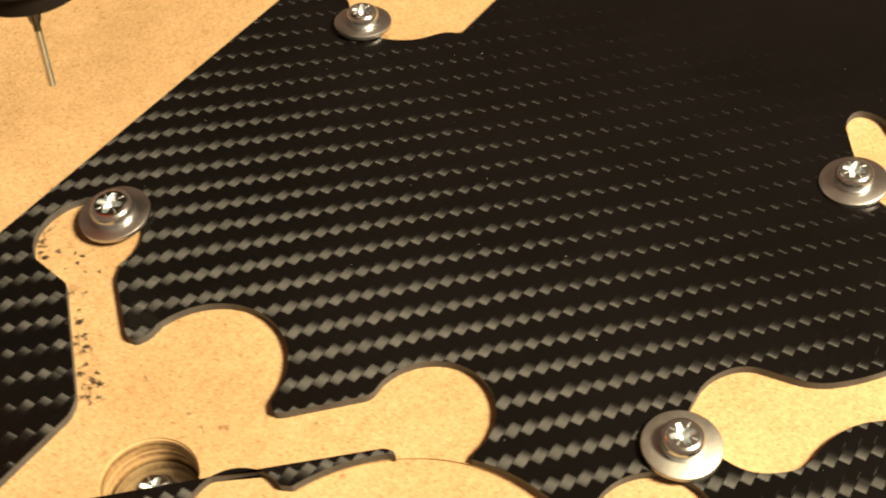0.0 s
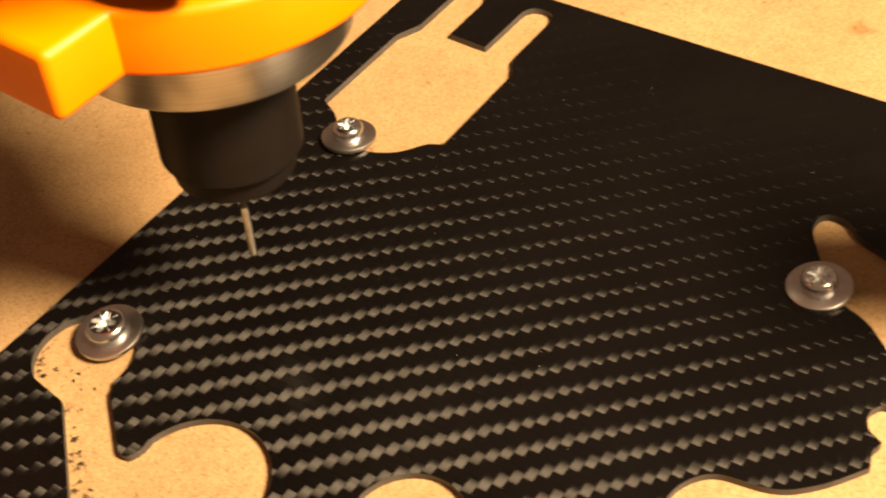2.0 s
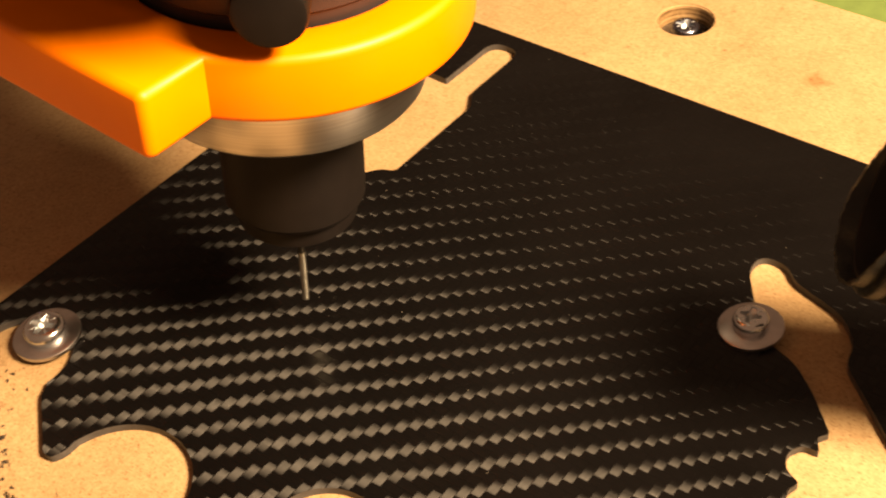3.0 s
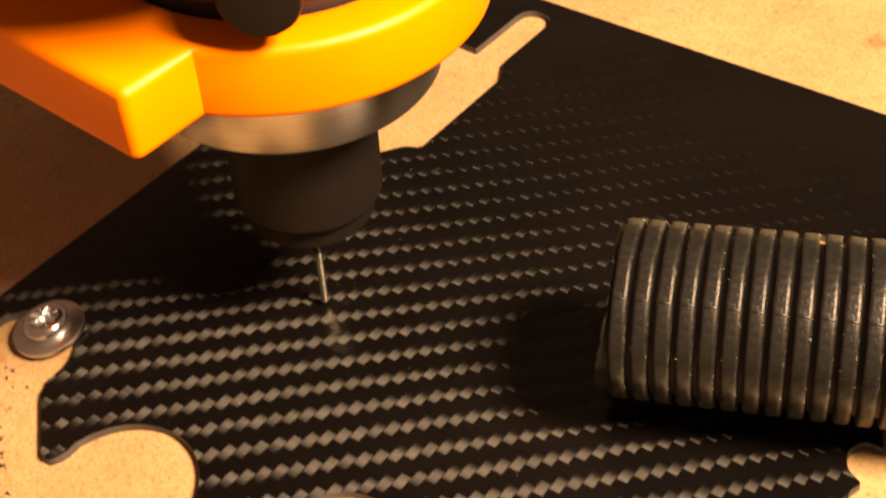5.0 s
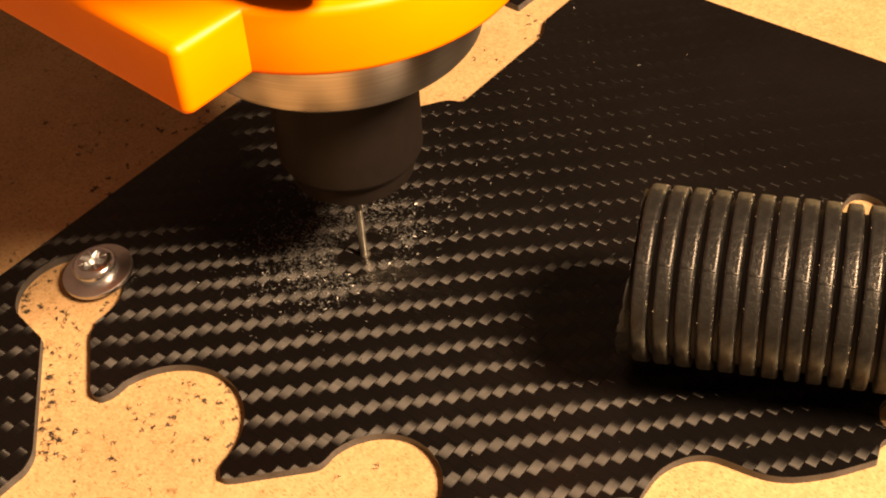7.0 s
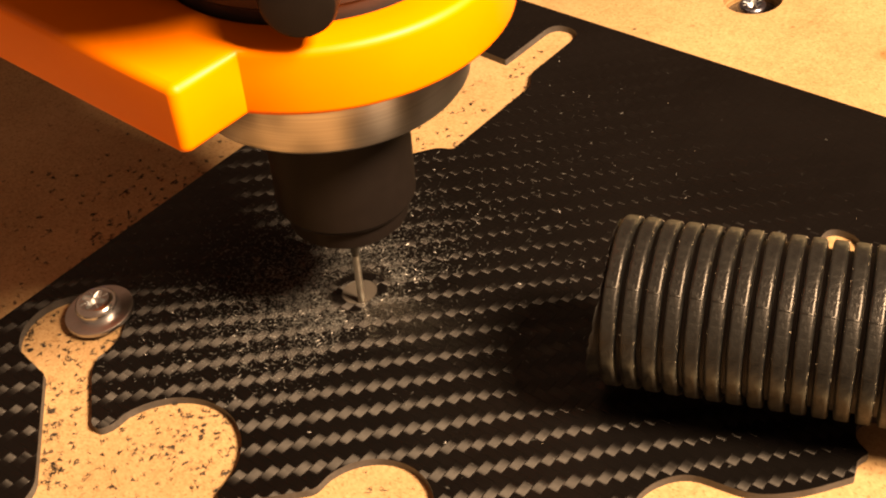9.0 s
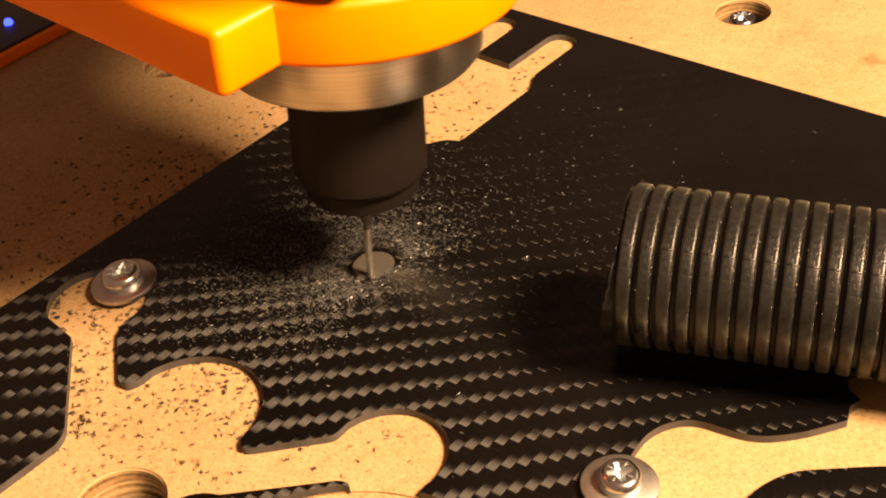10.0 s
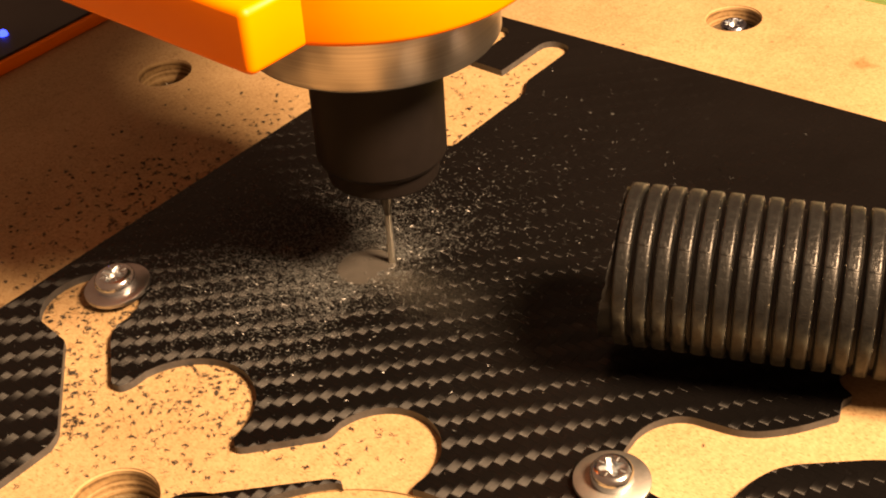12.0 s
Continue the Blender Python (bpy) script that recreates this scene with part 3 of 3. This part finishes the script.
def chip_cloud(seed, count, reach, powder):
    """Milled chips thrown round the pocket, denser near it and towards the lower edge, with fine powder drawn to the hose."""
    rng = random.Random(seed)
    verts, faces = [], []
    made = 0
    while made < count * 2.2:
        a = rng.uniform(0, 2 * math.pi)
        if rng.random() < 0.55:
            x, y = POCKET[0] - reach * 1.2 + rng.gauss(0, 1) * reach * 1.8, POCKET[1] - reach * 0.9 + rng.gauss(0, 1) * reach * 1.6
            if (x - POCKET[0]) ** 2 + (y - POCKET[1]) ** 2 < POCKET[2] ** 2:
                continue
        else:
            d = POCKET[2] + 0.2 + abs(rng.gauss(0, 1)) * reach * 1.2
            drift = max(0.3, 0.95 + 0.65 * math.cos(a - radians(215)) + 0.7 * max(0.0, math.cos(a - radians(75))))
            x, y = POCKET[0] + d * drift * math.cos(a), POCKET[1] + d * drift * math.sin(a)
        z = level(x, y)
        if z is None:
            continue
        way = math.atan2(y - POCKET[1], x - POCKET[0])
        if math.cos(way - radians(-8)) > 0.55 and rng.random() < 0.8:  # drawn off by the hose
            made += 0.4
            continue
        if z == 0:
            sliver(verts, faces, rng, Vector((x, y, 0.02)), rng.uniform(0.3, 0.8) + 0.5 * rng.random() ** 4)
        made += 1
    far = 0
    while far < count // 13:  # small flakes thrown far over the sheet, away from the cutter
        x, y = POCKET[0] + rng.gauss(8, 24), POCKET[1] + rng.gauss(26, 20)
        if level(x, y) == 0.0:
            sliver(verts, faces, rng, Vector((x, y, 0.02)), rng.uniform(0.5, 1.15))
            far += 1
    chips = stuff_mesh("milling_chips", verts, faces, [CHIP_LIT])
    tagged(chips, "scattered grey carbon chips lying round the milled pocket", "chips")
    verts, faces = [], []
    made = 0
    while made < count // 6:  # those that flew on to the bare board
        x, y = POCKET[0] - 12 + rng.gauss(0, 1) * (10 + reach * 1.7), POCKET[1] - 24 + rng.gauss(0, 1) * (10 + reach * 1.5)
        if rng.random() < 0.22:
            x, y = POCKET[0] - 48 + rng.gauss(0, 1) * 16, POCKET[1] + rng.gauss(0, 1) * 22
        elif rng.random() < 0.08:
            x, y = POCKET[0] - 20 + rng.gauss(0, 1) * 14, POCKET[1] + 55 + rng.gauss(0, 1) * 14
        if level(x, y) not in (None, 0.0):
            crumb(verts, faces, rng, x, y, level(x, y))
            made += 1
    stuff_mesh("crumbs", verts, faces, [CHIP_DIM], chips)
    verts, faces = [], []
    near = 5.0 if reach < 10.5 else 5.6
    for k in range(int(powder * 2.2)):
        if rng.random() < 0.6:
            a, d = radians(rng.gauss(0, 13)), near + abs(rng.gauss(0, 1)) * reach * 1.6
        else:
            a, d = rng.uniform(0, 2 * math.pi), near + abs(rng.gauss(0, 1)) * reach * 0.45
        x, y = POCKET[0] + d * math.cos(a), POCKET[1] + d * math.sin(a)
        if level(x, y) == 0.0:
            sliver(verts, faces, rng, Vector((x, y, 0.01)), rng.uniform(0.07, 0.16))
    dust = stuff_mesh("powder", verts, faces, [POWDER], chips)
    return chips


CLOUDS = [(6.0, chip_cloud(1, 650, 3.2, 1200)), (6.45, chip_cloud(2, 850, 4.5, 2400)), (7.2, chip_cloud(3, 850, 6.0, 2600)), (7.9, chip_cloud(4, 900, 8.0, 4200)),
          (8.6, chip_cloud(5, 1050, 9.5, 5000)), (9.2, chip_cloud(6, 1050, 10.0, 8500)), (10.1, chip_cloud(7, 1050, 11.0, 9000)), (11.0, chip_cloud(8, 1050, 12.0, 9000))]


def old_chips():
    """Chips from earlier cuts, along the edge of the sheet's slot, and dust specks on the sheet."""
    rng = random.Random(21)
    verts, faces = [], []
    for k in range(80):
        s = rng.random() ** 0.6
        x, y = 18.5 + 20 * s, -138.4 - 17 * s
        o = abs(rng.gauss(0, 1)) * (0.6 + 1.6 * s)
        x, y = x + o * 0.66 + 0.1, y + o * 0.75 + 0.1
        if rng.random() < 0.22:
            a, d = radians(rng.uniform(185, 245)), 9.1 - abs(rng.gauss(0, 0.5))
            x, y = 14.2 + d * math.cos(a), -129.3 + d * math.sin(a)
        if rng.random() < 0.10:
            x, y = 14.6 + rng.gauss(0, 4), -133 + rng.gauss(0, 3)
        if rng.random() < 0.12:
            x, y = 40 + rng.uniform(-1, 18), -150 + rng.uniform(-10, 6)
        if level(x, y) == BED:
            crumb(verts, faces, rng, x, y, BED)
    tagged(stuff_mesh("old_chips", verts, faces, [CHIP_DIM]), "dark carbon crumbs lying along the cut slot", "chips")
    verts, faces = [], []
    for k in range(150):
        x, y = rng.uniform(5, 140), rng.uniform(-150, -3)
        if level(x, y) == 0.0:
            sliver(verts, faces, rng, Vector((x, y, 0.01)), rng.uniform(0.12, 0.35))
    tagged(stuff_mesh("dust_specks", verts, faces, [DUST]), "pale dust specks on the glossy carbon sheet", "dust")


old_chips()

# ---- the suction hose ----
def build_hose():
    h = thing("suction_hose", pose(0.14, -0.045, 0.03), "black corrugated plastic suction hose, scuffed and dusty", "hose")
    PITCH, R, straight, bend = 3.08, 13.2, 46.0, 55.0

    def at(s):
        """The pose s millimetres along the hose: straight first, then bending upwards."""
        if s <= straight:
            p, a = Vector((s, 0, 0)), 0.0
        else:
            a = (s - straight) / bend
            p = Vector((straight + bend * math.sin(a), 0, bend * (1 - math.cos(a))))
        return Matrix.Translation(p * MM) @ Matrix.Rotation(-a, 4, "Y") @ Matrix.Rotation(radians(90), 4, "Y")

    rib_prof = [(R - 1.5, 0.10), (R - 0.6, 0.20), (R - 0.18, 0.32), (R - 0.02, 0.55), (R, 0.8), (R, 1.9), (R - 0.03, 2.15), (R - 0.2, 2.38), (R - 0.6, 2.5), (R - 1.5, 2.6)]
    bm = lathe(rib_prof, 64)
    for a in (129, 309):  # mould seam
        seam = bmesh.new()
        block(-0.16, R - 0.15, 0.6, 0.16, R + 0.04, 2.2, 0.05, 1, seam)
        bmesh.ops.rotate(seam, matrix=Matrix.Rotation(radians(a), 3, "Z"), verts=seam.verts)
        me = bpy.data.meshes.new("tmp")
        seam.to_mesh(me)
        seam.free()
        bm.from_mesh(me)
        bpy.data.meshes.remove(me)
    first = part("rib", bm, RUBBER, h, smooth=60)
    first.matrix_basis = at(0)
    count = 47
    for i in range(1, count):
        o = new("rib", first.data)
        o.parent = h
        o.matrix_basis = at(i * PITCH)
    bm = bmesh.new()
    steps = 48
    prev = None
    for k in range(0, 64):
        s = k * count * PITCH / 63
        m = at(s)
        ring = [bm.verts.new((m @ Vector((r * MM * math.cos(2 * math.pi * i / steps), r * MM * math.sin(2 * math.pi * i / steps), 0))) / MM)
                for r in (R - 1.4, R - 2.6) for i in range(steps)]
        if prev:
            for off in (0, steps):
                for i in range(steps):
                    j = (i + 1) % steps
                    bm.faces.new((prev[off + i], prev[off + j], ring[off + j], ring[off + i]))
        else:
            for i in range(steps):
                j = (i + 1) % steps
                bm.faces.new((ring[i], ring[j], ring[steps + j], ring[steps + i]))
        prev = ring
    bmesh.ops.recalc_face_normals(bm, faces=bm.faces)
    part("liner", bm, RUBBER_DARK, h)
    # the ragged end where the hose was cut through a groove
    rng = random.Random(11)
    bm = bmesh.new()
    prev = None
    for i in range(90):
        a = 2 * math.pi * i / 90
        out = -1.4 + 1.2 * math.sin(a) + 0.25 * math.sin(3 * a + 1) + rng.uniform(-0.16, 0.16)
        c, sn = math.cos(a), math.sin(a)
        flare = R - 0.9 + rng.uniform(-0.12, 0.12)
        ring = [bm.verts.new((x, r * c, r * sn)) for x, r in ((0.5, R - 1.3), (out, flare), (out, flare - 0.6), (0.5, R - 2.2))]
        if prev:
            for j in range(3):
                bm.faces.new((prev[j], ring[j], ring[j + 1], prev[j + 1]))
        else:
            begin = ring
        prev = ring
    for j in range(3):
        bm.faces.new((prev[j], begin[j], begin[j + 1], prev[j + 1]))
    bmesh.ops.recalc_face_normals(bm, faces=bm.faces)
    part("cut_end", bm, RUBBER, h, "ragged cut edge of the hose")
    # dust caught on the rib edges, thickened there to stand in for their glints
    rng = random.Random(5)
    verts, faces = [], []
    for k in range(4200):
        i, a = rng.randrange(0, 18), rng.uniform(0, 2 * math.pi)
        x = i * PITCH + rng.choice((0.40, 2.38, 2.42, 2.45)) + rng.uniform(-0.08, 0.08)
        sliver(verts, faces, rng, Vector((x, (R - 0.16) * math.cos(a), (R - 0.16) * math.sin(a))), rng.uniform(0.10, 0.22) + 0.2 * rng.random() ** 5)
    dust = stuff_mesh("dust", verts, faces, [DUST], h)
    return h


hose = build_hose()


# ---- the machine frame with its control panel ----
def build_panel():
    f = thing("control_panel", pose(-0.082, -0.063, BED * MM), "black control panel with a blue light in an orange frame", "control panel")
    part("frame", block(-60, -90, 0, 0, 60, 3.4, 0.5), ORANGE, f, "orange printed frame")
    part("face", block(-58, -88, 3.404, -0.9, 58, 4.2, 0.2), BLACK_PANEL, f)
    bm = lathe([(0, 5.7), (0.7, 5.5), (1.1, 4.9), (1.1, 4.2), (0, 4.2)], 24)
    led = part("led", bm, LED, f, "small glowing blue light")
    led.location = (-0.0107, -0.0092, 0)


build_panel()


# ---- what moves ----
def orbit(t):
    """The end mill's place in the pocket: a widening circle."""
    a = np.interp(t, [6.6, 7.0, 7.5, 9.3, 9.5, 10.0, 10.5, 11.0, 11.5, 12.0], [1590, 1329, 997, 186, 165, -59, -191, -379, -538, -667])
    r = np.interp(t, [6.6, 7.5, 9.3, 10.5, 12.0], [0.0, 1.0, 2.8, 3.7, 4.8])
    return POCKET[0] + r * math.cos(radians(a)), POCKET[1] + r * math.sin(radians(a)), r


# the spindle stands a little out of square with the bed
LEAN = Matrix.Rotation(radians(4.5), 4, Vector((-0.68, 0.73, 0)))


def leaning(t):
    """The lean at t, as the mount flexes a little on its way and under the cut."""
    give = float(np.interp(t, [0, 1.0, 1.5, 2.0, 2.5, 3.0, 6.5, 7.5, 9.3, 9.5, 10.0, 10.5, 12.0], [-0.3, -0.2, 0.1, 0.4, -0.5, 0, 0.2, 0.9, 1.5, 1.5, 0.8, 1.1, 1.3]))
    return Matrix.Rotation(radians(give), 4, Vector((0.64, -0.77, 0))) @ LEAN


def motions():
    rows = []
    for t, x, y, z in [(0, 10.3, -123.4, 28), (0.5, 9.1, -122.8, 28), (1.0, 8.8, -122.4, 28), (1.2, 11.2, -120.7, 27), (1.5, 16.8, -116.6, 24), (2.0, 37.4, -104.4, 15),
                       (2.4, 53.3, -95.2, 10), (2.5, 54.0, -94.4, 9), (3.0, 52.9, -93.6, 6.2), (4.0, 51.8, -93.0, 3.6), (4.8, 51.4, -92.6, 1.5), (5.5, 51.4, -92.7, 0.7), (6.2, 51.3, -93.0, 0.0)]:
        rows.append((t, Matrix.Translation((x * MM, y * MM, z * MM)) @ leaning(t)))
    for k in range(66, 121):
        x, y, r = orbit(k / 10)
        rows.append((k / 10, Matrix.Translation((x * MM, y * MM, -0.0004)) @ leaning(k / 10)))
    walk(spindle, rows)

    def held(x, y, z, yaw, pitch):
        return pose(x * MM, y * MM, z * MM, 0, -pitch, yaw)

    walk(hose, [(0, held(215, 10, 60, 42, -20)), (1.5, held(178, -28, 57, 40, -18)), (2.0, held(153, -46.5, 54, 34, -18)), (2.5, held(140.8, -58.5, 47, 26, -18)), (3.0, held(140.8, -58.5, 43, 26, -18)),
                (3.2, held(138, -59, 40, 26, -16)), (4.0, held(118, -68, 23, 25.5, -7)), (4.8, held(105.5, -75.6, 16.4, 24, -0.5)), (5.0, held(102.7, -79.4, 16.3, 25, -0.5)),
                (5.5, held(102.0, -81.9, 16.3, 25.6, -0.3)), (7.0, held(102.2, -83.1, 16.3, 25.6, -1.0)), (7.5, held(100.7, -83.7, 16.4, 25.0, -1.0)), (9.5, held(101.6, -84.2, 16.3, 22.5, -1.5)),
                (10.5, held(103.8, -85.1, 16.4, 24.2, -2.5)), (12, held(103.8, -84.9, 16.4, 24, -3))])
    for t, cloud in CLOUDS:
        down, up = pose(0, 0, -0.0032), pose(0, 0, 0)
        walk(cloud, [(0, down), (t, down), (t + 0.4, up), (12.0, up)])
    for ring, outer in rings:
        t = max(6.4, float(np.interp(outer - 0.8, [0, 1.0, 2.8, 3.7, 4.8], [6.6, 7.5, 9.3, 10.5, 12.0])))
        walk(ring, [(0, pose(0, 0, 0)), (min(t, 11.8) - 0.1, pose(0, 0, 0)), (min(t, 11.8) + 0.1, pose(0, 0, -0.0005)), (12.0, pose(0, 0, -0.0005))])


motions()
